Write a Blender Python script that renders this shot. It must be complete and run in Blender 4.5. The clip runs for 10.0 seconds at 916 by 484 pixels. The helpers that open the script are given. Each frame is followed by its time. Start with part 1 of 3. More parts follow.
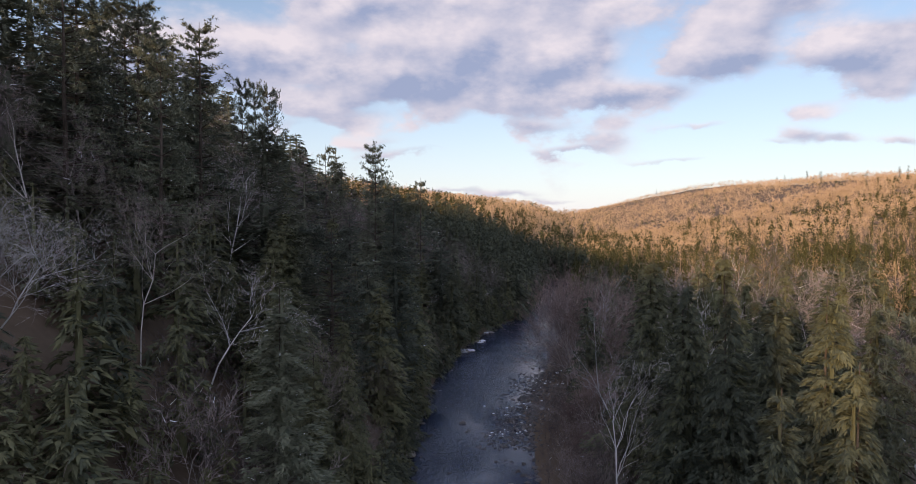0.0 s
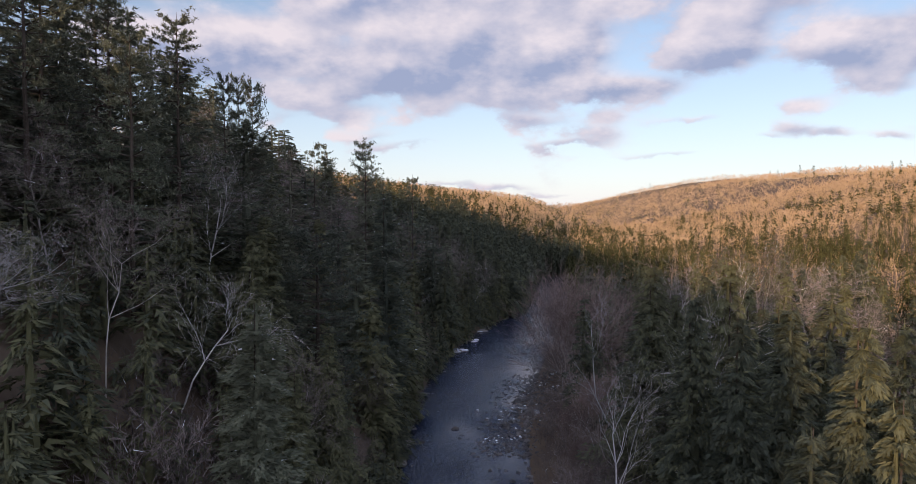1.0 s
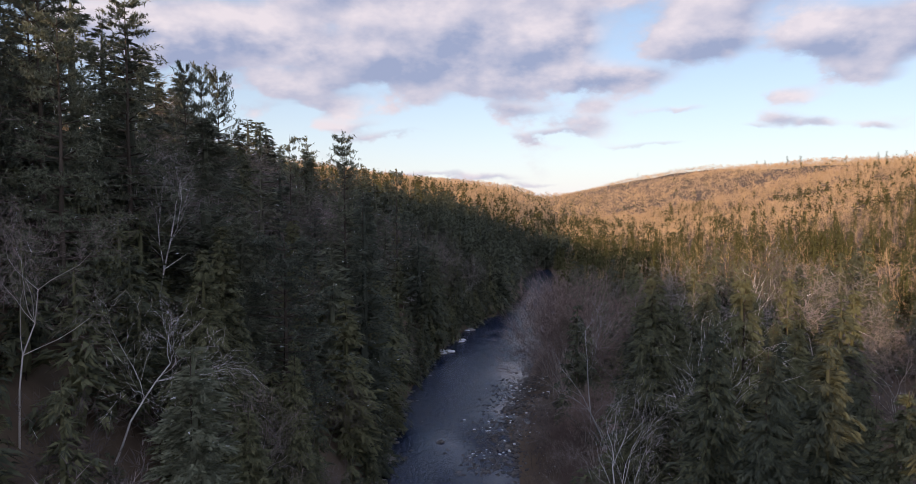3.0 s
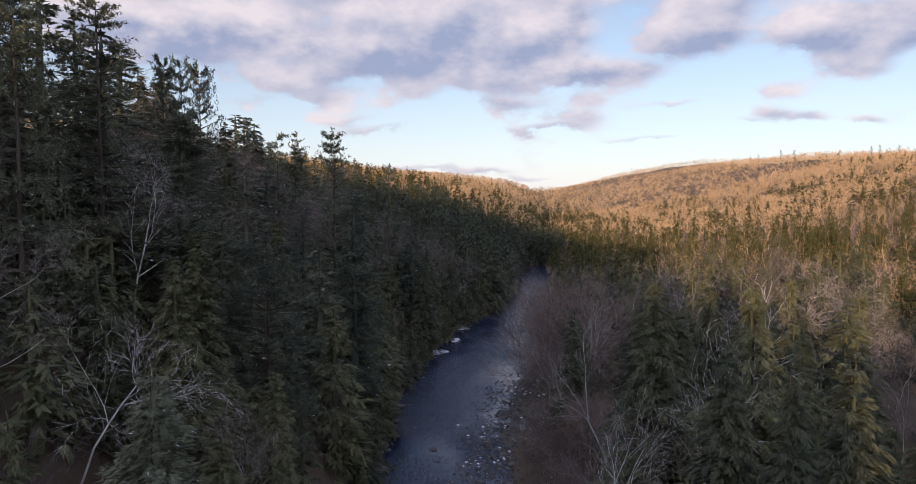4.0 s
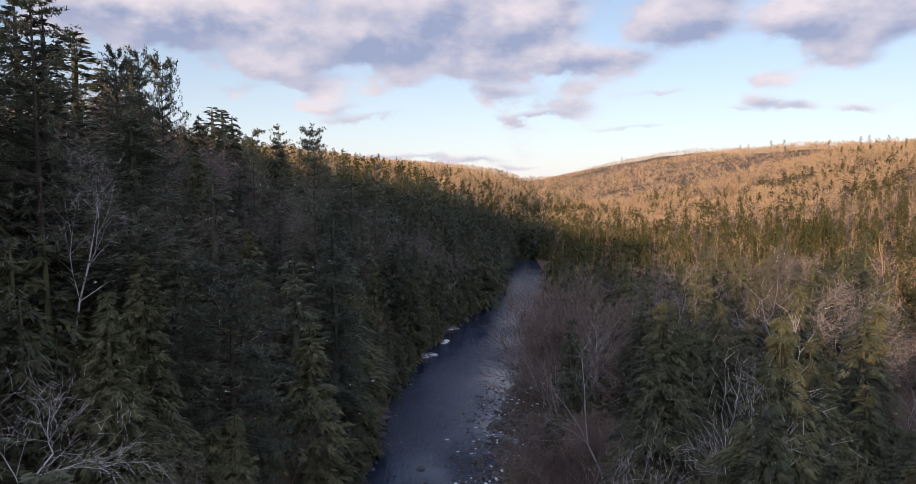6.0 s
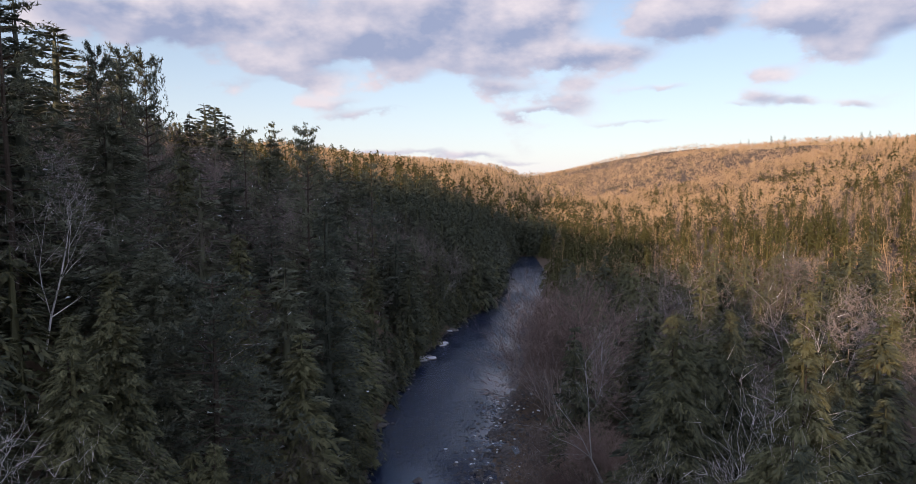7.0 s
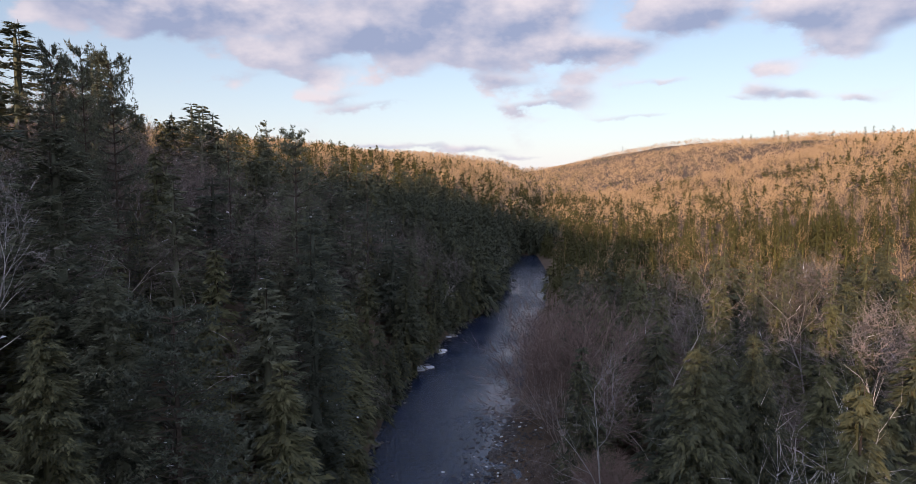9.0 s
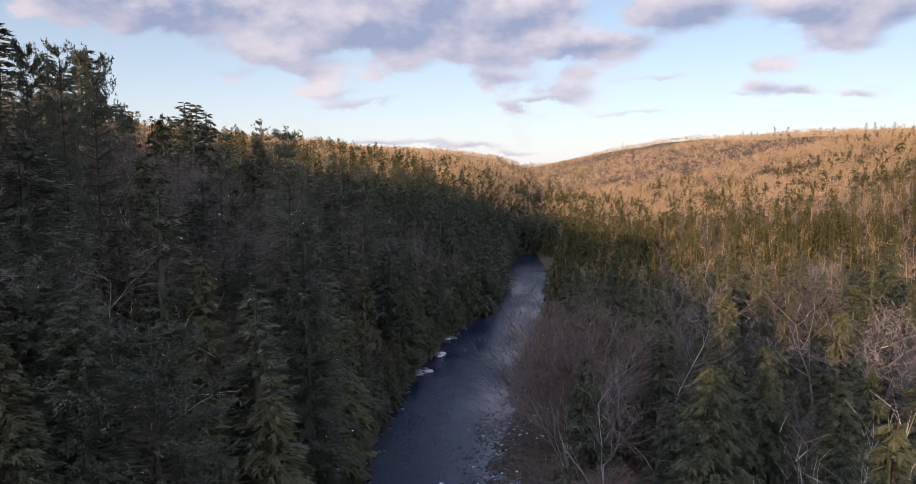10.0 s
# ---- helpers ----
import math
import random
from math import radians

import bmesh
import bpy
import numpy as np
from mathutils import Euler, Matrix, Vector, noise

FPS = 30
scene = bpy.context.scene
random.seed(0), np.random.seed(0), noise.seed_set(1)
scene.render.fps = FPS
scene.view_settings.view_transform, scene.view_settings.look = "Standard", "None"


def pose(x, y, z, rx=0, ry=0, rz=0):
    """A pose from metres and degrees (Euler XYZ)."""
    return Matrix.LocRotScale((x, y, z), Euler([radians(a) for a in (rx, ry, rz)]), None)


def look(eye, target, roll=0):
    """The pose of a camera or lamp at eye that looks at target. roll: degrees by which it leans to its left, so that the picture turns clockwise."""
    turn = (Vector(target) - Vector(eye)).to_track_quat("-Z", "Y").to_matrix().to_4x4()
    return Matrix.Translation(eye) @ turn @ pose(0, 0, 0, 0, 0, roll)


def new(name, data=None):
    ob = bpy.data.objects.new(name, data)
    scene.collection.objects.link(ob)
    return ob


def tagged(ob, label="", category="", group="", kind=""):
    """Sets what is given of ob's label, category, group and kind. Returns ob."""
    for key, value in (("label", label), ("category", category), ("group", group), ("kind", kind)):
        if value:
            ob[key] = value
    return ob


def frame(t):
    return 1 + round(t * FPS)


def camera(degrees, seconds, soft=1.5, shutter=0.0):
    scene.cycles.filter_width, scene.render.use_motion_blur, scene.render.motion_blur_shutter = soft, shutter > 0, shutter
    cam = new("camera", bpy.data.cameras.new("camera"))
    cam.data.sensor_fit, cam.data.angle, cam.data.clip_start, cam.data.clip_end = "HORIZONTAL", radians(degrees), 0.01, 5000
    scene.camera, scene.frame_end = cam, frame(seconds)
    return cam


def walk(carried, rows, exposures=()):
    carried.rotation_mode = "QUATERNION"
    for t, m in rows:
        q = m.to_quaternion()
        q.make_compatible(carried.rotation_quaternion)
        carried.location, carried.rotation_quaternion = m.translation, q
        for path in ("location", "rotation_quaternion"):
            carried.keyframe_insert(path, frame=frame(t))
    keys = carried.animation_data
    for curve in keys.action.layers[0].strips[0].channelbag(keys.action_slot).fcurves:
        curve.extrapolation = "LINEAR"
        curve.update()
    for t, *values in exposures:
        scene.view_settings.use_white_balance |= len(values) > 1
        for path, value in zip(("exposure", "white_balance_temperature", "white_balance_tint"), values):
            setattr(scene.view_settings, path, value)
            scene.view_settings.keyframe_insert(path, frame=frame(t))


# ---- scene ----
cam = camera(71.5, 10.0, soft=0.75)
# seconds, place, tilt above the horizon, turn to the left
PATH = [
    (0, 0.00, 0.00, 36.00, -1.72, -0.00),
    (0.5, 0.08, 1.84, 36.53, -2.01, -0.29),
    (1, 0.19, 3.64, 36.99, -2.28, -0.57),
    (1.5, 0.34, 5.42, 37.43, -2.50, -0.83),
    (2, 0.49, 7.19, 37.84, -2.72, -1.11),
    (2.5, 0.64, 8.96, 38.26, -2.96, -1.37),
    (4, 1.03, 14.27, 39.60, -3.77, -2.17),
    (4.5, 1.15, 16.04, 40.08, -4.03, -2.43),
    (5, 1.27, 17.81, 40.57, -4.26, -2.69),
    (5.5, 1.39, 19.58, 41.06, -4.52, -2.93),
    (7, 1.83, 24.80, 42.52, -5.17, -3.10),
    (7.5, 2.01, 26.49, 42.98, -5.32, -3.07),
    (8, 2.19, 28.15, 43.44, -5.45, -3.07),
    (8.5, 2.39, 29.78, 43.89, -5.56, -3.05),
    (9, 2.57, 31.38, 44.34, -5.68, -3.04),
    (9.5, 2.74, 32.94, 44.80, -5.87, -3.05),
    (10, 2.85, 34.47, 45.30, -6.04, -3.07),
]
walk(cam, [(t, pose(x, y, z, 90 + tilt, 0, turn)) for t, x, y, z, tilt, turn in PATH], exposures=[(0, 1.02, 6550, 20), (10, 1.02, 6550, 20)])

# ---- light ----
SUN_UP, SUN_FROM = 8.9, (-0.50, -0.87)      # degrees above the horizon; where the sun stands, in plan
up = radians(SUN_UP)
toward_sun = Vector((SUN_FROM[0] * math.cos(up), SUN_FROM[1] * math.cos(up), math.sin(up))).normalized()
sun = new("sun", bpy.data.lights.new("sun", "SUN"))
sun.data.energy, sun.data.angle, sun.data.color = 2.35, radians(0.6), (1.0, 0.73, 0.44)
sun.matrix_world = look(toward_sun * 500, (0, 0, 0))


def links(tree):
    """Two short hands for a node tree: add a node, join two sockets."""
    def add(kind, **values):
        n = tree.nodes.new(kind)
        for key, value in values.items():
            n.inputs[key.replace("_", " ")].default_value = value
        return n
    return add, tree.links.new


def math_node(tree, op, a, b=None, c=None):
    n = tree.nodes.new("ShaderNodeMath")
    n.operation = op
    for k, v in enumerate((a, b, c)):
        if v is None:
            continue
        if isinstance(v, (int, float)):
            n.inputs[k].default_value = v
        else:
            tree.links.new(v, n.inputs[k])
    return n.outputs[0]


AIR = 0.095
VEIL = (0.40, 0.435, 0.50)
CLOUD_SHADE, CLOUD_LIT = (0.160, 0.195, 0.275), (0.41, 0.39, 0.395)
CLOUDS = [(-0.100, 0.221, 0.083, 0.033), (-0.037, 0.244, 0.083, 0.039), (0.061, 0.258, 0.101, 0.051), (0.170, 0.264, 0.083, 0.051), (0.089, 0.199, 0.184, 0.020), (0.281, 0.192, 0.069, 0.020), (-0.047, 0.166, 0.051, 0.015),
          (0.363, 0.257, 0.051, 0.035), (0.433, 0.272, 0.055, 0.041), (-0.267, 0.250, 0.092, 0.039), (-0.363, 0.253, 0.083, 0.041), (-0.453, 0.256, 0.083, 0.037), (-0.233, 0.182, 0.087, 0.020), (-0.163, 0.155, 0.051, 0.011),
          (-0.300, 0.147, 0.055, 0.012), (-0.155, 0.132, 0.064, 0.008), (-0.061, 0.114, 0.051, 0.006), (0.116, 0.152, 0.053, 0.014), (0.231, 0.130, 0.051, 0.018), (0.245, 0.158, 0.035, 0.009), (0.176, 0.116, 0.046, 0.006),
          (0.607, 0.265, 0.078, 0.039), (0.692, 0.266, 0.073, 0.041), (0.768, 0.290, 0.055, 0.037), (0.647, 0.205, 0.078, 0.016), (0.558, 0.178, 0.051, 0.010), (0.536, 0.141, 0.046, 0.014), (0.484, 0.123, 0.039, 0.007),
          (0.612, 0.136, 0.033, 0.008), (0.708, 0.135, 0.033, 0.007), (0.007, 0.052, 0.096, 0.006), (-0.084, 0.047, 0.046, 0.006), (0.085, 0.045, 0.055, 0.006), (0.144, 0.036, 0.055, 0.004), (0.348, 0.098, 0.051, 0.005),
          (0.384, 0.153, 0.041, 0.006), (-0.152, 0.329, 0.184, 0.037), (0.151, 0.352, 0.138, 0.037), (0.472, 0.348, 0.119, 0.037), (-0.551, 0.264, 0.092, 0.041)]


def make_sky():
    world = bpy.data.worlds.new("sky")
    scene.world = world
    world.use_nodes = True
    t = world.node_tree
    t.nodes.clear()
    add, join = links(t)
    sky = add("ShaderNodeTexSky")
    sky.sky_type, sky.sun_disc = "NISHITA", False
    sky.sun_elevation = up
    sky.sun_rotation = math.atan2(SUN_FROM[0], SUN_FROM[1])
    sky.air_density, sky.dust_density, sky.ozone_density = 1.0, 0.3, 2.0
    coord = add("ShaderNodeTexCoord")
    sep = add("ShaderNodeSeparateXYZ")
    join(coord.outputs["Generated"], sep.inputs[0])
    m = lambda op, a, b=None, c=None: math_node(t, op, a, b, c)
    # clouds lie on a sheet overhead, flattened towards the horizon
    deep = m("ADD", m("MAXIMUM", sep.outputs[2], 0.01), 0.10)
    comb = add("ShaderNodeCombineXYZ")
    join(m("DIVIDE", sep.outputs[0], deep), comb.inputs[0])
    join(m("DIVIDE", sep.outputs[1], deep), comb.inputs[1])
    billow = add("ShaderNodeTexNoise", Scale=8.5, Detail=9.0, Roughness=0.56)
    squash = add("ShaderNodeMapping")
    squash.inputs["Scale"].default_value = (1.0, 1.0, 1.8)
    join(coord.outputs["Generated"], squash.inputs["Vector"])
    join(squash.outputs[0], billow.inputs["Vector"])
    # the same billows a little higher up: their difference tells lit tops from shaded undersides
    above, higher = add("ShaderNodeMapping"), add("ShaderNodeTexNoise", Scale=8.5, Detail=4.0, Roughness=0.5)
    above.inputs["Location"].default_value = (-0.02, 0.0, 0.035)
    join(squash.outputs[0], above.inputs["Vector"])
    join(above.outputs[0], higher.inputs["Vector"])
    wisp = add("ShaderNodeTexNoise", Scale=1.1, Detail=3.0, Roughness=0.5)
    join(comb.outputs[0], wisp.inputs["Vector"])
    # the cloud banks that stand over the valley's end: across, up, half width, half height
    ahead = m("MAXIMUM", sep.outputs[1], 0.05)
    stir = m("SUBTRACT", billow.outputs[0], 0.5)
    u = m("MULTIPLY_ADD", stir, 0.20, m("DIVIDE", sep.outputs[0], ahead))
    v = m("MULTIPLY_ADD", stir, 0.07, m("DIVIDE", sep.outputs[2], ahead))
    total, lit = None, None
    for cu, cv, w, h in CLOUDS:
        w, h, thick = w * 1.08, h * 1.12, min(1.0, 0.36 + 22 * h)
        a = m("MULTIPLY_ADD", u, 1 / w, -cu / w)
        b = m("MULTIPLY_ADD", v, 1 / h, -cv / h)
        r = m("ADD", m("MULTIPLY", a, a), m("MULTIPLY", b, b))
        puff = m("MULTIPLY", m("POWER", 2.718, m("MULTIPLY", r, -1.0)), thick)
        total = puff if total is None else m("ADD", total, puff)
        side = m("MULTIPLY", puff, b)
        lit = side if lit is None else m("ADD", lit, side)
    loose = m("MULTIPLY_ADD", wisp.outputs[0], 1.4, -0.62)
    front = m("MINIMUM", m("MAXIMUM", m("MULTIPLY_ADD", sep.outputs[1], 1.6, 0.1), 0.0), 1.0)
    # extra cloud cover behind and overhead, unseen, added to fill the shade
    behind = m("SUBTRACT", 1.0, front)
    bank = m("ADD", m("MULTIPLY", total, front), m("MULTIPLY_ADD", stir, 1.9, m("MULTIPLY", loose, m("MULTIPLY_ADD", behind, 0.7, 0.2))))
    bank = m("MULTIPLY_ADD", behind, 0.45, bank)
    ramp = add("ShaderNodeMapRange", From_Min=0.20, From_Max=0.78)
    ramp.interpolation_type = "SMOOTHSTEP"
    join(bank, ramp.inputs[0])
    # the added deck overhead and behind is toned grey, for a cooler, dimmer fill
    under = m("MULTIPLY", behind, -0.45)
    tone = add("ShaderNodeValToRGB")
    tone.color_ramp.elements[0].position, tone.color_ramp.elements[0].color = 0.02, (*CLOUD_SHADE, 1)
    tone.color_ramp.elements[1].position, tone.color_ramp.elements[1].color = 0.95, (*CLOUD_LIT, 1)
    join(m("ADD", m("MULTIPLY_ADD", lit, 0.45, m("ADD", under, 0.70)), m("MULTIPLY_ADD", m("SUBTRACT", billow.outputs[0], higher.outputs[0]), 2.2, m("MULTIPLY", m("MINIMUM", total, 1.7), -0.22))), tone.inputs[0])
    air = add("ShaderNodeVectorMath")
    air.operation = "SCALE"
    air.inputs["Scale"].default_value = AIR
    join(sky.outputs[0], air.inputs[0])
    # a thin bright veil, thicker towards the horizon
    veil = add("ShaderNodeMix")
    veil.data_type = "RGBA"
    veil.inputs["B"].default_value = (*VEIL, 1)
    join(m("MULTIPLY_ADD", m("POWER", 2.718, m("MULTIPLY", m("MAXIMUM", sep.outputs[2], 0.0), -6.5)), 0.72, 0.08), veil.inputs["Factor"])
    join(air.outputs[0], veil.inputs["A"])
    # clouds out of view brightened towards the low sun, as fill for shaded trees
    turned = add("ShaderNodeVectorMath")
    turned.operation = "DOT_PRODUCT"
    turned.inputs[1].default_value = toward_sun
    join(coord.outputs["Generated"], turned.inputs[0])
    glow = add("ShaderNodeVectorMath")
    glow.operation = "SCALE"
    join(tone.outputs[0], glow.inputs[0])
    join(m("MULTIPLY_ADD", m("MAXIMUM", turned.outputs["Value"], 0.0), 3.7, 1.0), glow.inputs["Scale"])
    mix = add("ShaderNodeMix")
    mix.data_type = "RGBA"
    join(m("MULTIPLY", ramp.outputs[0], 0.93), mix.inputs["Factor"])
    join(veil.outputs["Result"], mix.inputs["A"])
    join(glow.outputs[0], mix.inputs["B"])
    back = add("ShaderNodeBackground", Strength=1.0)
    join(mix.outputs["Result"], back.inputs[0])
    out = add("ShaderNodeOutputWorld")
    join(back.outputs[0], out.inputs[0])


make_sky()


# ---- materials ----
def material(name, dark, light, scale=3.0, rough=0.85, bump=0.0, island=0.0, soak=0.0, flecks=0.0, spec=0.2):
    """A matt natural surface: grain and blotches between two colours, a shift from piece to piece and from thing to thing.
    soak: light let through leaves; flecks: the share of pieces dusted with snow."""
    mat = bpy.data.materials.new(name)
    mat.use_nodes = True
    t = mat.node_tree
    t.nodes.clear()
    add, join = links(t)
    coord = add("ShaderNodeTexCoord")
    big = add("ShaderNodeTexNoise", Scale=scale * 0.13, Detail=3.0)
    fine = add("ShaderNodeTexNoise", Scale=scale, Detail=5.0, Roughness=0.65)
    for n in (big, fine):
        join(coord.outputs["Object"], n.inputs["Vector"])
    m = lambda op, a, b=None, c=None: math_node(t, op, a, b, c)
    value = m("MULTIPLY_ADD", fine.outputs[0], 0.8, m("MULTIPLY_ADD", big.outputs[0], 0.9, -0.35))
    if island:
        geo, info = add("ShaderNodeNewGeometry"), add("ShaderNodeObjectInfo")
        value = m("MULTIPLY_ADD", m("SUBTRACT", geo.outputs["Random Per Island"], 0.5), island, value)
        value = m("MULTIPLY_ADD", m("SUBTRACT", info.outputs["Random"], 0.5), 1.1, value)
    mix = add("ShaderNodeMix")
    mix.data_type, mix.clamp_factor = "RGBA", True
    mix.inputs["A"].default_value, mix.inputs["B"].default_value = (*dark, 1), (*light, 1)
    join(value, mix.inputs["Factor"])
    colour = mix.outputs["Result"]
    if flecks:
        snow = add("ShaderNodeMix")
        snow.data_type = "RGBA"
        snow.inputs["B"].default_value = (0.75, 0.78, 0.82, 1)
        join(m("GREATER_THAN", geo.outputs["Random Per Island"], 1 - flecks), snow.inputs["Factor"])
        join(colour, snow.inputs["A"])
        colour = snow.outputs["Result"]
    body = add("ShaderNodeBsdfPrincipled", Roughness=rough, Specular_IOR_Level=spec)
    join(colour, body.inputs["Base Color"])
    if bump:
        b = add("ShaderNodeBump", Strength=bump, Distance=0.1)
        join(fine.outputs[0], b.inputs["Height"])
        join(b.outputs[0], body.inputs["Normal"])
    shader = body.outputs[0]
    if soak:
        thin, both = add("ShaderNodeBsdfTranslucent"), add("ShaderNodeMixShader", Fac=soak)
        join(colour, thin.inputs[0])
        join(shader, both.inputs[1])
        join(thin.outputs[0], both.inputs[2])
        shader = both.outputs[0]
    join(shader, add("ShaderNodeOutputMaterial").inputs[0])
    return mat


HEMLOCK = material("hemlock_needles", (0.072, 0.083, 0.058), (0.170, 0.168, 0.086), 0.9, 0.7, island=0.9, soak=0.18)
PINE = material("pine_needles", (0.095, 0.110, 0.084), (0.195, 0.206, 0.138), 0.9, 0.65, island=0.9, soak=0.20, flecks=0.004)
BARK = material("conifer_bark", (0.035, 0.026, 0.02), (0.13, 0.105, 0.085), 4.0, 0.95, bump=0.5)
PALE_BARK = material("pale_bark", (0.16, 0.14, 0.125), (0.50, 0.47, 0.43), 3.0, 0.9, bump=0.3, island=0.5)
TWIGS = material("twigs", (0.11, 0.090, 0.084), (0.29, 0.24, 0.225), 1.0, 0.9, island=0.6, flecks=0.004)
WHITE_BARK = material("white_bark", (0.38, 0.365, 0.355), (0.80, 0.78, 0.76), 3.0, 0.85, bump=0.3, island=0.5)
PALE_TWIGS = material("pale_twigs", (0.32, 0.295, 0.285), (0.62, 0.58, 0.56), 1.0, 0.9, island=0.6)
GREY_BARK = material("grey_bark", (0.08, 0.068, 0.062), (0.24, 0.21, 0.195), 3.0, 0.9, bump=0.3, island=0.5)
RED_BARK = material("red_brown_bark", (0.18, 0.145, 0.12), (0.42, 0.345, 0.30), 3.0, 0.9, bump=0.3, island=0.5)
RED_TWIGS = material("red_brown_twigs", (0.15, 0.108, 0.094), (0.33, 0.245, 0.215), 1.0, 0.9, island=0.6)
FAR_TWIGS = material("far_twigs", (0.15, 0.105, 0.070), (0.48, 0.33, 0.195), 0.08, 0.95, island=0.7)
FAR_NEEDLES = material("far_needles", (0.070, 0.068, 0.025), (0.190, 0.165, 0.055), 0.08, 0.9, island=0.6)
LITTER = material("leaf_litter", (0.075, 0.056, 0.042), (0.20, 0.145, 0.10), 0.6, 0.95, bump=0.6)
STONE = material("river_stone", (0.07, 0.065, 0.062), (0.24, 0.22, 0.21), 2.0, 0.8, bump=0.4, island=0.7)
COBBLE = material("dry_cobbles", (0.08, 0.074, 0.072), (0.24, 0.225, 0.22), 1.2, 0.8, bump=0.4, island=0.9, flecks=0.05)
SNOW = material("snow", (0.62, 0.65, 0.72), (0.82, 0.83, 0.86), 2.0, 0.7, bump=0.3)


def make_water():
    mat = bpy.data.materials.new("river_water")
    mat.use_nodes = True
    t = mat.node_tree
    add, join = links(t)
    body = t.nodes["Principled BSDF"]
    body.inputs["Base Color"].default_value = (0.014, 0.024, 0.060, 1)
    body.inputs["Roughness"].default_value = 0.08
    body.inputs["IOR"].default_value = 1.62
    coord = add("ShaderNodeTexCoord")
    stretch = add("ShaderNodeMapping")
    stretch.inputs["Scale"].default_value = (1.0, 0.55, 1.0)
    join(coord.outputs["Object"], stretch.inputs["Vector"])
    small = add("ShaderNodeTexNoise", Scale=1.7, Detail=5.0, Roughness=0.62)
    patch = add("ShaderNodeTexNoise", Scale=0.09, Detail=2.0)
    for n in (small, patch):
        join(stretch.outputs[0], n.inputs["Vector"])
    riffle = add("ShaderNodeMapRange", From_Min=0.35, From_Max=0.65, To_Min=0.15, To_Max=0.85)
    join(patch.outputs[0], riffle.inputs[0])
    b = add("ShaderNodeBump", Distance=0.55)
    join(riffle.outputs[0], b.inputs["Strength"])
    join(small.outputs[0], b.inputs["Height"])
    join(b.outputs[0], body.inputs["Normal"])
    return mat


WATER = make_water()


# ---- the lie of the land ----
# The river's two banks: metres ahead, left edge, right edge.
BANKS = [(-700, -90, -70), (-200, -22, -4), (0, -8, 10), (85, -7, 11.2), (105, -7, 12.5), (122, -5.7, 15.5), (145, -4.5, 19), (165, -1, 24),
         (178, 2, 27), (200, 8, 33), (220, 14, 38), (245, 26, 44), (280, 34, 51), (310, 38, 59), (340, 43, 62), (370, 52, 65),
         (400, 57, 68), (450, 68, 78), (800, 145, 152), (2600, 395, 400), (6000, 700, 704)]
BANK_Y, BANK_L, BANK_R = np.array(BANKS, float).T
BANK_L = BANK_L - 1.5


def smooth(a, b, v):
    s = np.clip((v - a) / (b - a), 0, 1)
    return s * s * (3 - 2 * s)


def swell(x, y, size, seed):
    """A soft random swell between about -1 and 1, with hills of that size."""
    total = 0
    for k in range(5):
        a = seed * 1.7 + k * 2.4
        total = total + np.sin((x * np.cos(a) + y * np.sin(a)) * 6.28 / (size * (0.7 + 0.23 * k)) + seed * 3 + k * 1.3)
    return total / 2.6


def beside(x, y):
    """Metres from the left bank outward, and from the right bank outward (negative in the water)."""
    return np.interp(y, BANK_Y, BANK_L) - x, x - np.interp(y, BANK_Y, BANK_R)


def land(x, y):
    x, y = np.asarray(x, float), np.asarray(y, float)
    dl, dr = beside(x, y)
    away_l, away_r = np.maximum(dl, 0), np.maximum(dr, 0)
    reach = 28 + 47 * smooth(110, 260, y)
    left = 1.0 * smooth(0, 2, away_l) + (48 - 14 * smooth(700, 1500, y)) * (1 - np.exp(-away_l / reach)) + 0.07 * np.minimum(away_l, 300)
    right = 1.2 * smooth(0, 4, away_r) + 1.2 * smooth(6, 30, away_r) + 0.015 * np.minimum(away_r, 600) + 85 * smooth(60, 600, away_r)
    valley = 70 * smooth(480, 2600, y)
    rough = swell(x, y, 17, 1) * 0.35 + swell(x, y, 70, 2) * 1.2 + swell(x, y, 420, 3) * 5 * smooth(100, 500, away_l + away_r)
    bed = (-0.7 + 1.3 * smooth(394, 401, y)) * smooth(0, 2.5, np.minimum(-dl, -dr))
    # a gravel bar along the right bank, with a still pool behind it
    bar = (0.34 + 0.12 * swell(x, y, 4.5, 6)) * np.exp(-(((x - 12.5 - (y - 122) * 0.22) / 3.6) ** 2)) * smooth(103, 110, y) * (1 - smooth(134, 148, y))
    pool = 0.75 * np.exp(-(((x - 16.6) / 1.6) ** 2) - ((y - 123) / 2.6) ** 2)
    shore = smooth(0, 6, np.maximum(dl, dr))
    return left * (dl > 0) + right * (dr > 0) + valley + rough * shore + bed + bar * 1.9 * (dr < 3) - pool


def mesh_of(name, verts, faces, mats, slots=None, soft=False):
    me = bpy.data.meshes.new(name)
    me.from_pydata(np.asarray(verts).tolist(), [], faces if isinstance(faces, list) else faces.tolist())
    for mt in mats:
        me.materials.append(mt)
    if slots is not None:
        me.polygons.foreach_set("material_index", slots)
    if soft:
        me.polygons.foreach_set("use_smooth", [True] * len(me.polygons))
    me.update()
    return me


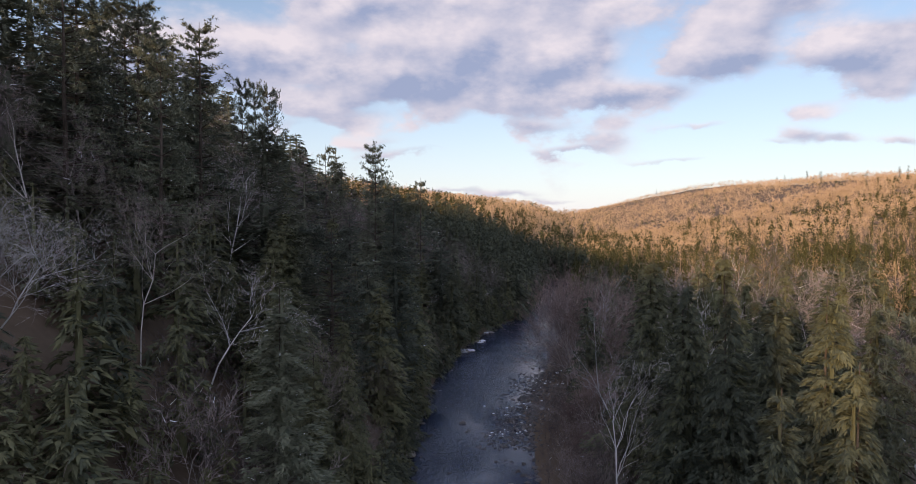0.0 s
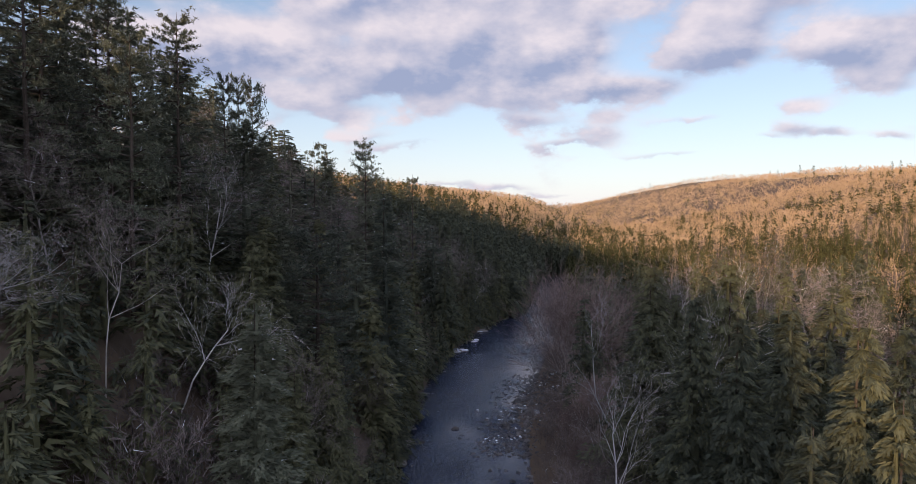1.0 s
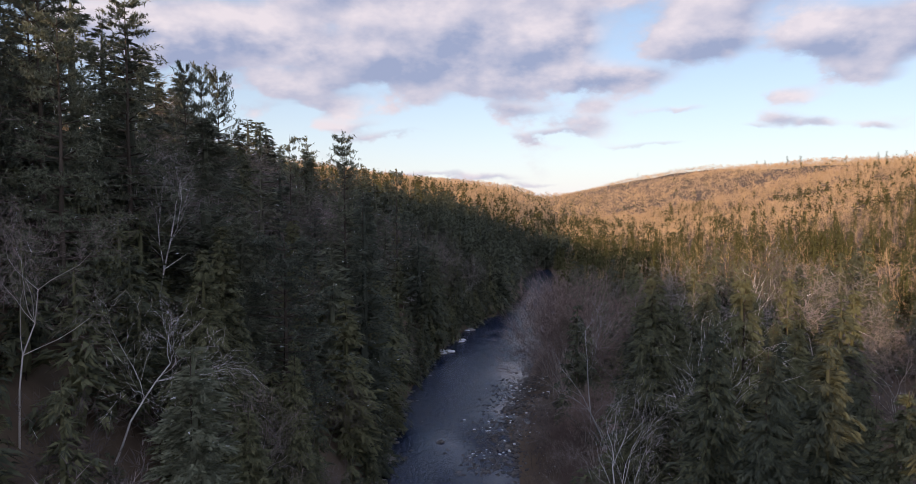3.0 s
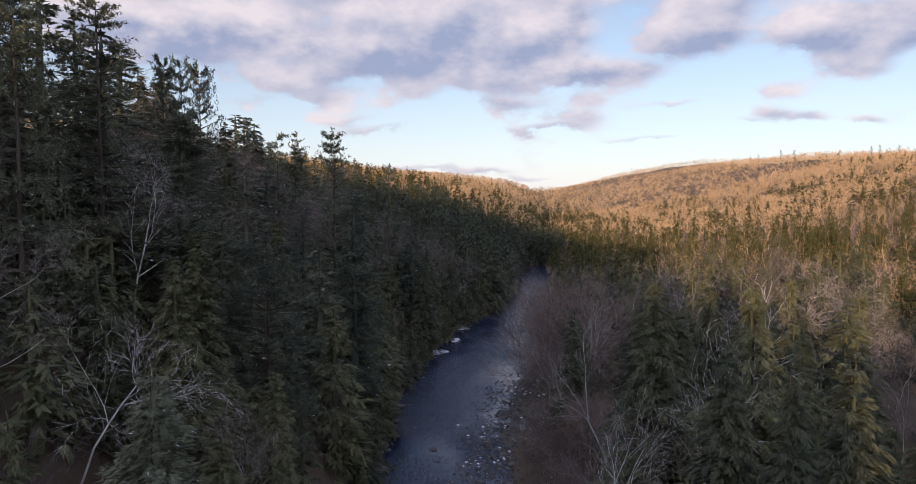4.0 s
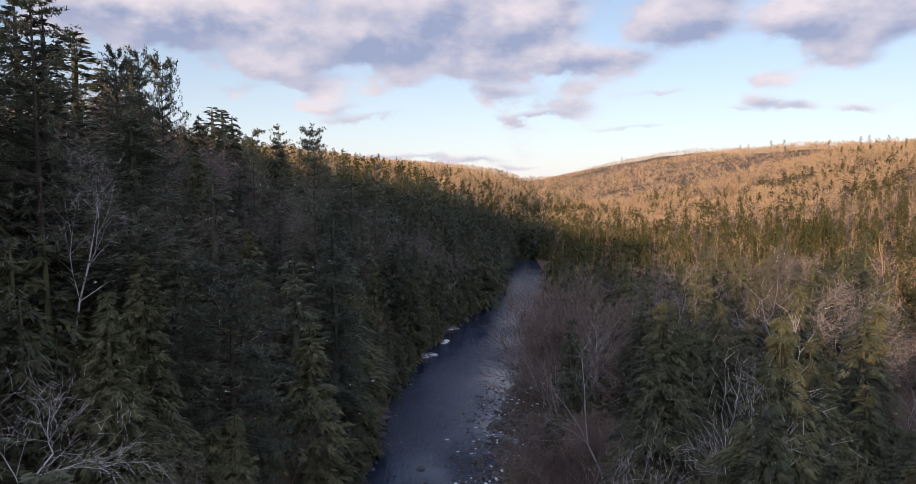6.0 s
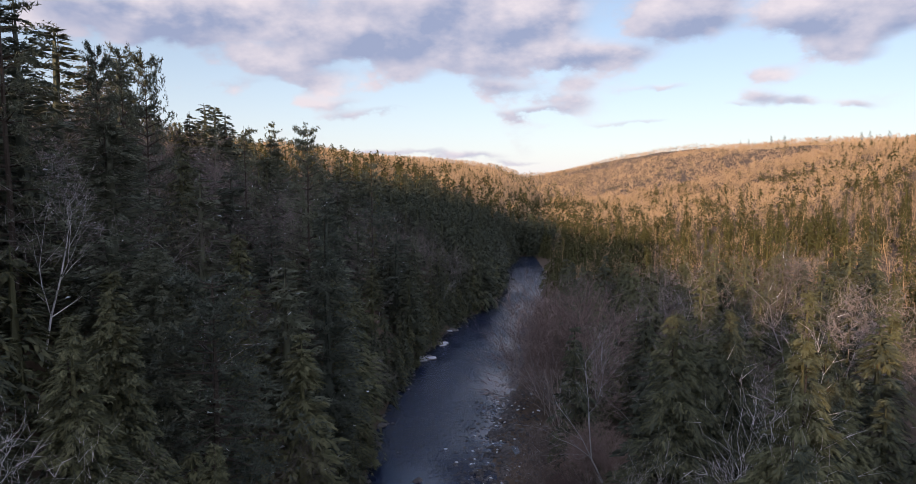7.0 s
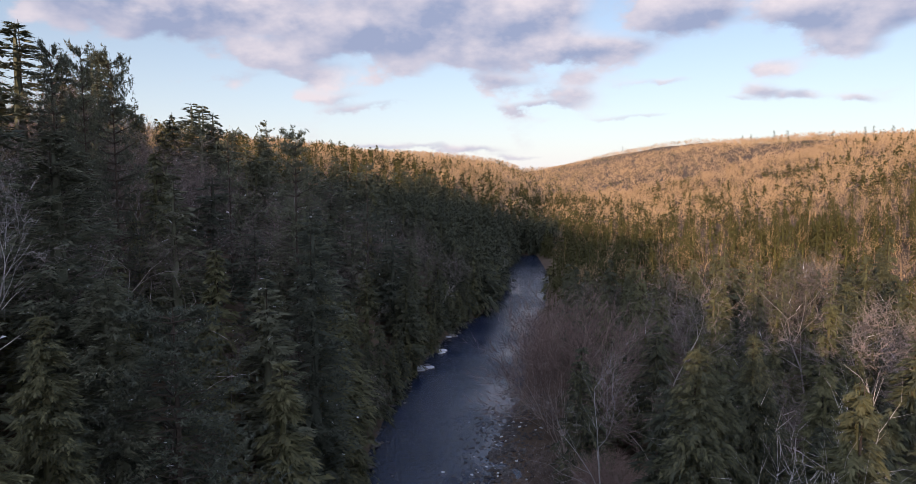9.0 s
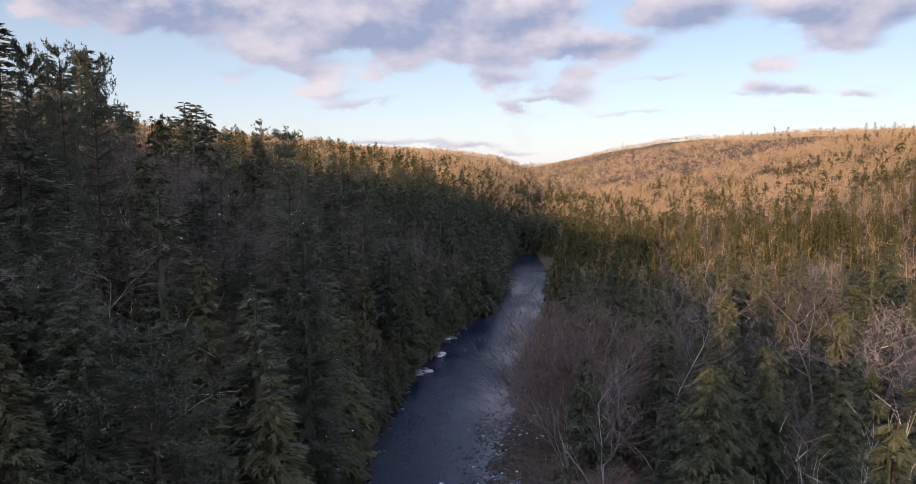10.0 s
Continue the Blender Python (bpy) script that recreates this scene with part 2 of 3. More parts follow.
def sheet(name, xs, ys, height, mat):
    gx, gy = np.meshgrid(xs, ys)
    v = np.stack([gx, gy, height(gx, gy)], -1).reshape(-1, 3)
    nx, ny = len(xs), len(ys)
    i = (np.arange(ny - 1)[:, None] * nx + np.arange(nx - 1)).ravel()
    return new(name, mesh_of(name, v, np.stack([i, i + 1, i + nx + 1, i + nx], 1), [mat], soft=True))


def steps(*stretches):
    """Lines of a grid: (from, to, step) one after the other."""
    return np.unique(np.concatenate([np.arange(a, b, s) for a, b, s in stretches] + [[stretches[-1][1]]]))


ground = sheet("ground", steps((-4200, -600, 120), (-600, -120, 20), (-120, -30, 4), (-30, 75, 1.8), (75, 200, 8), (200, 1200, 20), (1200, 4200, 120)),
               steps((-700, -60, 40), (-60, 60, 6), (60, 160, 2.0), (160, 460, 5), (460, 1600, 20), (1600, 4800, 80)), land, LITTER)
tagged(ground, "brown leaf-littered valley floor and wooded hillsides", "ground", kind="structure")

wy = np.array([-700, -200, 0, 60, 85, 105, 122, 145, 165, 178, 200, 220, 245, 280, 310, 340, 370, 402], float)
wl, wr = np.interp(wy, BANK_Y, BANK_L) - 1.5, np.interp(wy, BANK_Y, BANK_R) + 1.5
wv = [(x, y, 0.0) for y, a, b in zip(wy, wl, wr) for x in (a, b)]
water = new("water", mesh_of("water", wv, [(2 * k, 2 * k + 1, 2 * k + 3, 2 * k + 2) for k in range(len(wy) - 1)], [WATER]))
tagged(water, "dark rippled river reflecting the evening sky", "river", kind="structure")


# ---- trees ----
def unit(v):
    return v / np.maximum(np.linalg.norm(v, axis=-1, keepdims=True), 1e-9)


def kites(base, way, length, width, rng, tilt=0.7):
    """Slim four-cornered sprays from base along way."""
    n = len(base)
    side = unit(np.cross(way, [0, 0, 1]) + 1e-6)
    rise = np.cross(side, way)
    a = rng.normal(0, tilt, n)[:, None]
    side = side * np.cos(a) + rise * np.sin(a)
    mid = base + way * (length * 0.45)[:, None]
    half = side * (width * 0.5)[:, None]
    v = np.stack([base, mid + half, base + way * length[:, None], mid - half], 1)
    return v.reshape(-1, 3), np.arange(4 * n).reshape(-1, 4)


def tubes(a, b, ra, rb, sides=3):
    """Tapered sticks from a to b."""
    n = len(a)
    way = unit(b - a)
    u = unit(np.cross(way, np.where(np.abs(way[:, 2:]) > 0.9, [[1.0, 0, 0]], [[0, 0, 1.0]])))
    w = np.cross(way, u)
    ang = np.arange(sides) * 6.2832 / sides
    ring = u[:, None] * np.cos(ang)[:, None] + w[:, None] * np.sin(ang)[:, None]
    v = np.concatenate([a[:, None] + ring * ra[:, None, None], b[:, None] + ring * rb[:, None, None]], 1)
    k = np.arange(sides)
    one = np.stack([k, (k + 1) % sides, (k + 1) % sides + sides, k + sides], 1)
    return v.reshape(-1, 3), (one[None] + (np.arange(n) * 2 * sides)[:, None, None]).reshape(-1, 4)


def merged(*lots):
    vs, fs, n = [], [], 0
    for v, f in lots:
        vs.append(v)
        fs.append(f + n)
        n += len(v)
    return np.concatenate(vs), np.concatenate(fs)


def spine(height, radius, rng, lean=0.0, bits=7, sides=6):
    """A slightly wavering tapered trunk, one skin from root to tip."""
    h = np.linspace(-0.8, height, bits + 1)
    p = np.stack([lean * h + np.cumsum(rng.normal(0, 0.012, bits + 1)) * height * 0.15, np.cumsum(rng.normal(0, 0.012, bits + 1)) * height * 0.15, h], 1)
    r = radius * (1 - np.clip(h / height, 0, 1)) ** 0.8 + 0.02
    ang = np.arange(sides) * 6.2832 / sides
    v = p[:, None] + np.stack([np.cos(ang), np.sin(ang), 0 * ang], 1)[None] * r[:, None, None]
    k = np.arange(sides)
    one = np.stack([k, (k + 1) % sides, (k + 1) % sides + sides, k + sides], 1)
    return v.reshape(-1, 3), (one[None] + (np.arange(bits) * sides)[:, None, None]).reshape(-1, 4)


def blades(base, way, length, width, rng, tilt=0.7):
    """Slim pointed sprays, one triangle each."""
    n = len(base)
    side = unit(np.cross(way, [0, 0, 1]) + 1e-6)
    rise = np.cross(side, way)
    a = rng.normal(0, tilt, n)[:, None]
    half = (side * np.cos(a) + rise * np.sin(a)) * (width * 0.5)[:, None]
    v = np.stack([base + half, base - half, base + way * length[:, None]], 1)
    return v.reshape(-1, 3), np.arange(3 * n).reshape(-1, 3)


def heartwood(rng, height, low, radius, taper, rings=11, sides=9):
    """The crown's closed inside, ragged and lumpy, that the boughs stand out from."""
    u = np.linspace(low, 0.97, rings)
    r = radius * (1 - (u - low) / (1 - low)) ** taper
    a = np.arange(sides) * 6.2832 / sides + (np.arange(rings) % 2)[:, None] * 3.14 / sides
    r = r[:, None] * rng.uniform(0.65, 1.25, (rings, sides))
    z = u[:, None] * height + rng.normal(0, 0.018, (rings, sides)) * height
    v = np.stack([np.cos(a) * r, np.sin(a) * r, z], -1).reshape(-1, 3)
    k = np.arange(sides)
    one = np.concatenate([np.stack([k, (k + 1) % sides, k + sides], 1), np.stack([(k + 1) % sides, (k + 1) % sides + sides, k + sides], 1)])
    return v, (one[None] + (np.arange(rings - 1) * sides)[:, None, None]).reshape(-1, 3)


def hemlock(rng, height, radius, boughs, sprays, grain=1.0, taper=0.90, sag=1.0, heart=2):
    """Hemlock: a pointed cone of feathery boughs that rise, then droop at the tips. Less taper and sag: a full-crowned pine."""
    u = np.sort(rng.uniform(0.04, 0.985, boughs) ** 0.88)
    az = rng.uniform(0, 6.283, boughs)
    lumps = 1 + 0.14 * np.sin(az * 2 + 9 * u + rng.uniform(0, 6)) + 0.10 * np.sin(az * 3 - 16 * u + rng.uniform(0, 6))
    out = radius * ((1 - u) ** taper * 0.96 + 0.04) * rng.uniform(0.62, 1.12, boughs) * lumps * (1 - 0.3 * smooth(0.2, 0.0, u))
    flat = np.stack([np.cos(az), np.sin(az), 0 * az], 1)
    cross = np.stack([-np.sin(az), np.cos(az), 0 * az], 1)
    s = np.sqrt(rng.uniform(0.05, 1.0, (boughs, sprays)))
    s[:, -2:] = [0.97, 1.0]
    lift, droop = rng.uniform(0.25, 0.65, boughs), rng.uniform(0.40, 0.85, boughs) * sag
    # each bough is a frond: broad in the middle, narrow at the tip, its twiglets hanging
    wide = rng.normal(0, 0.15, (boughs, sprays)) * (1.15 - s) * 1.6
    wide[:, -2:] *= 0.2
    p = flat[:, None] * (out[:, None] * s)[..., None] + cross[:, None] * (out[:, None] * wide)[..., None]
    p[..., 2] = u[:, None] * height + out[:, None] * (lift[:, None] * s - droop[:, None] * s**2.2 - np.abs(wide) * 0.35 + rng.normal(0, 0.05, s.shape))
    slope = (lift[:, None] - 2.2 * droop[:, None] * s**1.2) * 0.7
    way = flat[:, None] + cross[:, None] * (wide * 4.5 + rng.normal(0, 0.5, s.shape))[..., None]
    way[..., 2] = slope - rng.uniform(-0.15, 0.6, s.shape) * sag
    size = (0.32 + 0.055 * out[:, None]) * grain * rng.uniform(0.6, 1.45, s.shape)
    fine = blades(p.reshape(-1, 3), unit(way.reshape(-1, 3)), size.ravel(), size.ravel() * 0.38, rng, 0.45)
    # the dense dark heart of the crown
    k = np.repeat(np.arange(boughs), heart)
    inner = flat[k] * (out[k] * rng.uniform(0.0, 0.45, len(k)))[:, None]
    inner[:, 2] = u[k] * height + out[k] * 0.10
    thick = blades(inner, unit(flat[k] + rng.normal(0, 0.5, (len(k), 3)) * [1, 1, 0.5]), out[k] * 0.38, out[k] * 0.17, rng, 0.5)
    top = blades(np.array([[0, 0, height * 0.94]] * 5), unit(rng.normal(0, 0.16, (5, 3)) + [0, 0, 1]), rng.uniform(0.03, 0.07, 5) * height, np.full(5, 0.15), rng)
    return merged(fine, thick, top, heartwood(rng, height, 0.05, radius * 0.13, taper, 9, 6)), spine(height, 0.007 * height, rng)


def pine(rng, height, radius, whorls, tufts, needles, open_to=0.30, grain=1.0):
    """White pine: a long trunk with tiers of level plumed limbs, ragged and gappy."""
    lots, sticks = [], [spine(height, 0.010 * height, rng)]
    for k in range(whorls):
        u = open_to + (1 - open_to) * (k + rng.uniform(-0.3, 0.3)) / whorls
        v = (u - open_to) / (1 - open_to)
        for j in range(rng.integers(4, 8)):
            out = radius * (0.22 + 0.88 * (1 - v) ** 0.65 * min(1, 0.5 + 2.2 * v)) * rng.uniform(0.45, 1.15)
            a = rng.uniform(0, 6.283)
            flat = np.array([math.cos(a), math.sin(a), 0])
            lift = rng.uniform(-0.16, 0.24) + 0.55 * v * v
            s = np.sqrt(rng.uniform(0.10, 1.0, tufts))
            p = flat * (out * s)[:, None]
            p[:, 2] = u * height + out * lift * s * s
            p += rng.normal(0, 0.13, (tufts, 3)) * out * s[:, None] * [1, 1, 0.55]
            base = np.repeat(p, needles, 0)
            way = unit(rng.normal(0, 0.75, (len(base), 3)) * [1, 1, 0.9] + flat * 0.3 + [0, 0, 0.35])
            size = rng.uniform(0.30, 0.70, len(base)) * (0.55 + 0.09 * radius) * grain
            lots.append(blades(base, way, size, size * (0.42 if grain == 1 else 0.26), rng, 0.6))
            if grain == 1 and j > 1:
                continue
            z = np.array([[0, 0, u * height]])
            e = (flat * out * 0.85 + [0, 0, u * height + out * lift * 0.7])[None]
            sticks.append(tubes(z, e, np.array([0.035 + 0.010 * out]), np.array([0.012]), 3))
    return merged(*lots), merged(*sticks)


def bare(rng, height, spread, kids=(6, 5, 4, 3), stems=1, twig=0.02, fork=0.32, lean=0.0, solid=2, stout=1.0):
    """A leafless broadleaf: a forking trunk and limbs, then ever finer twigs."""
    segs, fine = [], []
    reach = [fork + 0.36, 0.36, 0.20, 0.115, 0.07]

    def grow(p, d, length, r, level):
        bits = (5, 4, 3, 2, 1)[level]
        for b in range(bits):
            q = p + d * length / bits
            after = r * (1 - 0.75 / bits)
            if level < solid:
                segs.append((p, q, r, after))
            else:
                fine.append((p, q, max(r, twig), max(after, twig * 0.5)))
            p, r = q, after
            d = unit(d + rng.normal(0, 0.13 + 0.04 * level, 3) + [0, 0, 0.04])
            if level < len(kids) and (level > 0 or b / bits >= fork * 0.9):
                share = kids[level] / (bits if level else bits * (1 - fork))
                for _ in range(int(share + rng.random())):
                    side = unit(np.cross(d, rng.normal(0, 1, 3)))
                    e = unit(d * rng.uniform(0.6, 1.1) + side * spread * rng.uniform(0.6, 1.3) + [0, 0, 0.14])
                    grow(p, e, height * reach[level + 1] * rng.uniform(0.65, 1.2) * (1 - 0.25 * b / bits), max(r * (0.55 if level == 0 else 0.48), 0.010), level + 1)

    for k in range(stems):
        a = 6.283 * k / stems + rng.normal(0, 0.3)
        out = spread * 0.75 * rng.uniform(0.25, 1) if stems > 1 else 0.04
        d = unit(np.array([lean + out * math.cos(a), out * math.sin(a), 1.0]))
        grow(np.array([0.3 * math.cos(a), 0.3 * math.sin(a), -0.6]) * (1 if stems > 1 else [0, 0, 1]), d, height * reach[0], 0.0085 * stout * height / stems**0.5, 0)
    arr = lambda rows: [np.array([r[k] for r in rows]) for k in range(4)]
    a, b, ra, rb = arr(fine)
    side = unit(np.cross(unit(b - a), unit(rng.normal(0, 1, a.shape)))) * ra[:, None]
    v = np.stack([a + side, a - side, b + (b - a) * 0.15], 1).reshape(-1, 3)
    return tubes(*arr(segs), 4), (v, np.arange(len(v)).reshape(-1, 3))


def build_species():
    """Each species in a few shapes, as pairs of trunk and crown meshes, all one metre high units scaled at planting."""
    rng = np.random.default_rng(7)
    kinds = {}

    def keep(kind, parts, mats, names=("trunk", "crown")):
        kinds.setdefault(kind, []).append([(n, mesh_of(kind + "_" + n, v, f, [mt])) for n, (v, f), mt in zip(names, parts, mats) if len(v)])

    seeded = np.random.default_rng
    for k in range(6):
        crown, trunk = hemlock(seeded(100 + k), 24, 4.8 + 0.35 * k, 360, 80, 0.74)
        keep("hemlock_near", (trunk, crown), (BARK, HEMLOCK))
        crown, trunk = hemlock(seeded(110 + k), 24, 4.6 + 0.35 * k, 150, 29, 1.6)
        keep("hemlock_mid", (trunk, crown), (BARK, HEMLOCK))
        crown, trunk = hemlock(seeded(120 + k), 24, 8.0, 75, 15, 2.6)
        keep("sapling", (trunk, crown), (BARK, HEMLOCK))
    for k in range(5):
        crown, trunk = pine(seeded(130 + k), 28, 5.8 + 0.3 * k, 26, 22, 9, 0.06 + 0.03 * k, 0.60)
        keep("pine_near", (trunk, crown), (BARK, PINE))
        crown, trunk = hemlock(seeded(140 + k), 28, 4.9 + 0.35 * k, 132, 30, 1.75, 0.62, 0.5)
        keep("pine_mid", (trunk, crown), (BARK, PINE))
        crown, trunk = pine(seeded(145 + k), 28, 5.4 + 0.3 * k, 15, 9, 5, 0.15 + 0.05 * k)
        keep("pine_open", (trunk, crown), (BARK, PINE))
        crown, trunk = hemlock(seeded(150 + k), 28, 5.6 + 0.35 * k, 330, 74, 0.78, 0.62, 0.45)
        keep("pine_young", (trunk, crown), (BARK, PINE))
        wood, fine = bare(seeded(160 + k), 20, 0.95, (8, 6, 6, 5), twig=0.014, lean=0.05 * k - 0.1, stout=0.75)
        keep("bare_near", (wood, fine), (PALE_BARK, TWIGS))
        wood, fine = bare(seeded(170 + k), 20, 0.92, (7, 6, 5, 4), 1 + k % 2, 0.020, stout=0.75)
        keep("bare_mid", (wood, fine), (PALE_BARK, TWIGS))
        wood, fine = bare(seeded(180 + k), 20, 0.85, (6, 6, 5, 4), lean=0.05 * k - 0.1, fork=0.28, twig=0.010, solid=3, stout=0.62)
        keep("birch", (wood, fine), (WHITE_BARK, PALE_TWIGS))
        wood, fine = bare(seeded(190 + k), 5, 0.7, (3, 4, 3), 4, 0.016, 0.2)
        keep("shrub", (wood, fine), (GREY_BARK, TWIGS))
        wood, fine = bare(seeded(200 + k), 10, 0.62, (5, 5, 4, 3), 2, 0.024, 0.12)
        keep("thicket", (wood, fine), (GREY_BARK, TWIGS))
    wood, fine = bare(seeded(210), 20, 0.55, (7, 6, 5, 4), 10, 0.024, 0.2, solid=3)
    keep("willow", (wood, fine), (RED_BARK, RED_TWIGS))
    wood, fine = bare(seeded(213), 20, 0.95, (11, 7, 6, 4), 3, 0.010, 0.12, solid=3, stout=0.95)
    keep("birch_wide", (wood, fine), (WHITE_BARK, PALE_TWIGS))
    for k in range(3):
        wood, fine = bare(seeded(220 + k), 20, 0.66, (9, 5, 5, 3), 1, 0.010, 0.30, solid=3, stout=0.72)
        keep("birch_fan", (wood, fine), (WHITE_BARK, PALE_TWIGS))
    wood, fine = bare(seeded(217), 14, 1.3, (11, 3), 1, 0.02, 0.4)
    keep("snag", (wood, fine), (PALE_BARK, PALE_TWIGS))
    return kinds


KINDS = build_species()
TAGS = {
    "hemlock": ("hemlock_tree", "dark green hemlock with drooping feathery boughs", "tree", "hemlocks on the banks"),
    "pine": ("pine_tree", "tall white pine with ragged plumed limbs", "tree", "pines on the slope"),
    "bare": ("bare_tree", "leafless pale-barked tree with fine brown twigs", "tree", "bare trees in the valley"),
    "birch": ("birch_tree", "leafless white-barked birch with pale spreading branches", "tree", "birches in the valley"),
    "sapling": ("hemlock_sapling", "small dark young hemlock under taller trees", "tree", "young hemlocks on the left bank"),
    "shrub": ("bare_shrub", "leafless grey-brown shrub of many thin stems on the bank", "shrub", "shrubs along the banks"),
    "snag": ("dead_snag", "broken grey dead pine with bare stubs of branches", "tree", "dead trees on the slope"),
    "thicket": ("alder_tree", "slender grey leafless alder with several stems", "tree", "alders on the lower slopes"),
    "willow": ("willow_tree", "rounded leafless willow with many reddish brown stems beside the river", "tree", "willows by the river"),
}
planted = []


def plant(kind, x, y, tall, turn, variant=0, wide=1.0, label="", lean=0.0, room=0.0):
    """One tree of that height, rooted in the ground at x, y."""
    species = kind.split("_")[0]
    name, words, category, group = TAGS[species]
    full = {"hemlock": 24, "pine": 28, "bare": 20, "birch": 20, "snag": 14, "sapling": 24, "shrub": 5, "thicket": 10, "willow": 20}[species]
    top = tagged(new(name), label or words, category, group)
    s = tall / full
    top.matrix_world = pose(x, y, float(land(x, y)) - 0.1, 0, lean, 0) @ pose(0, 0, 0, 0, 0, turn) @ Matrix.Diagonal((s * wide, s * wide, s, 1))
    shapes = KINDS[kind]
    for n, me in shapes[variant % len(shapes)]:
        ob = new(n, me)
        ob.parent = top
        if n == "crown" or species in ("shrub", "thicket", "willow", "bare", "birch", "snag"):
            ob["kind"] = "stuff"
    planted.append((x, y, room))
    return top


def clear_of(x, y, gap, share=1.0):
    return all((x - a) ** 2 + (y - b) ** 2 > max(gap, r * share) ** 2 for a, b, r in planted)


# ---- single trees that stand out ----
# kind, x, y, height of the top over the river, shape, width, lean
STANDING = [
    ("pine_near", -31.5, 78.2, 60.5, 0, 1.0, 0), ("pine_near", -37, 62, 62, 1, 1.0, 0), ("pine_near", -41, 52, 63, 2, 1.1, 0),
    ("pine_near", -30.9, 92.1, 56.5, 3, 0.55, 0), ("pine_near", -30.5, 96, 57, 1, 0.5, 0), ("pine_near", -30.1, 101, 57.5, 4, 0.6, 0),
    ("pine_near", -16.7, 128, 51.3, 2, 0.75, 0), ("pine_open", -26.9, 130, 52, 1, 0.7, 0), ("pine_open", -39.2, 205, 59.5, 3, 0.8, 0),
    ("pine_open", -10.4, 180, 48.8, 0, 0.8, 0),
]
STANDING += [
    ("pine_young", -10.6, 106.7, 41.2, 1, 0.75, 0), ("pine_young", -19.2, 75.6, 37.8, 3, 1.0, 0), ("pine_young", -12.5, 45, 31.5, 0, 1.0, 0),
    ("birch_fan", -22.0, 55, 34.5, 0, 1.1, 20), ("birch", -26, 73, 47, 3, 1.0, 0), ("birch", -33, 90, 48, 4, 1.0, 10), ("birch_wide", -30.5, 40.5, 41.0, 0, 1.2, 6),
    ("birch", -9.0, 172, 18, 1, 1.0, 14), ("birch", 34.0, 291, 18, 2, 1.0, 10), ("birch", 7.0, 210, 16, 0, 1.0, 10),
]
STANDING += [
    ("willow", 24.5, 125, 28, 0, 1.15, 0), ("birch_fan", 21.8, 65.6, 30.0, 1, 0.85, 0), ("birch_fan", 16.9, 63.6, 24, 2, 0.9, 0),
    ("hemlock_near", 18.6, 51.2, 31.3, 0, 1.0, 0), ("hemlock_near", 19.7, 46.0, 30.6, 1, 0.9, 0), ("hemlock_near", 23.5, 46.9, 31, 2, 1.0, 0),
    ("hemlock_near", 27.2, 65.2, 32.9, 3, 1.1, 0), ("hemlock_mid", 49.6, 131, 27, 4, 1.1, 0), ("hemlock_near", 36.4, 93.6, 29, 5, 1.0, 0),
]
STANDING += [
    ("bare_near", 62.7, 126, 33, 2, 1.1, 0), ("bare_mid", 62.4, 112, 29, 1, 1.2, 0), ("bare_mid", 40.5, 129, 30, 0, 1.0, 0),
    ("birch", 25, 97, 28, 0, 1.1, -14), ("hemlock_mid", 121.9, 188, 30.5, 0, 1.2, 0), ("hemlock_mid", 114, 180, 28, 1, 1.2, 0),
    ("hemlock_mid", 32, 140, 27, 3, 1.1, 0), ("hemlock_near", 24.5, 80, 31.5, 4, 1.1, 0), ("willow", 23.0, 100, 13.5, 0, 1.1, 0), ("willow", 18.2, 95, 10.0, 0, 1.0, 0), ("willow", 17.2, 84, 9.0, 0, 1.0, 0),
]
STANDING += [
    ("pine_near", -37, 71, 60, 4, 0.9, 0), ("pine_mid", -44, 66, 64, 0, 1.0, 0), ("pine_near", -28, 60, 53, 1, 0.9, 0),
    ("pine_near", -33, 66, 60, 2, 1.0, 0), ("pine_mid", -38, 80, 62, 3, 1.0, 0), ("pine_mid", -42, 74, 64, 4, 1.1, 0), ("pine_near", -35, 57, 60, 0, 1.1, 0),
    ("pine_mid", -40, 90, 61, 1, 1.0, 0), ("pine_mid", -35, 86, 59, 4, 0.9, 0),
]
STANDING += [
    ("hemlock_mid", 66, 436, 24, 0, 1.2, 0), ("hemlock_mid", 72, 442, 26, 1, 1.2, 0), ("hemlock_mid", 61, 444, 25, 2, 1.2, 0), ("hemlock_mid", 78, 438, 25, 3, 1.2, 0),
]
STANDING += [
    ("hemlock_near", 19.5, 33.0, 32.3, 1, 1.0, 0), ("hemlock_near", 14.8, 29.0, 28.5, 2, 0.9, 0), ("hemlock_near", 17.6, 28.0, 30.0, 3, 0.9, 0),
    ("pine_near", 24.5, 33.0, 31.0, 2, 0.8, 0), ("hemlock_near", 12.6, 26.5, 24.5, 4, 0.9, 0), ("hemlock_near", 22.5, 27.0, 30.5, 5, 1.0, 0),
    ("hemlock_near", 26.5, 40.0, 31.0, 0, 1.0, 0),
]
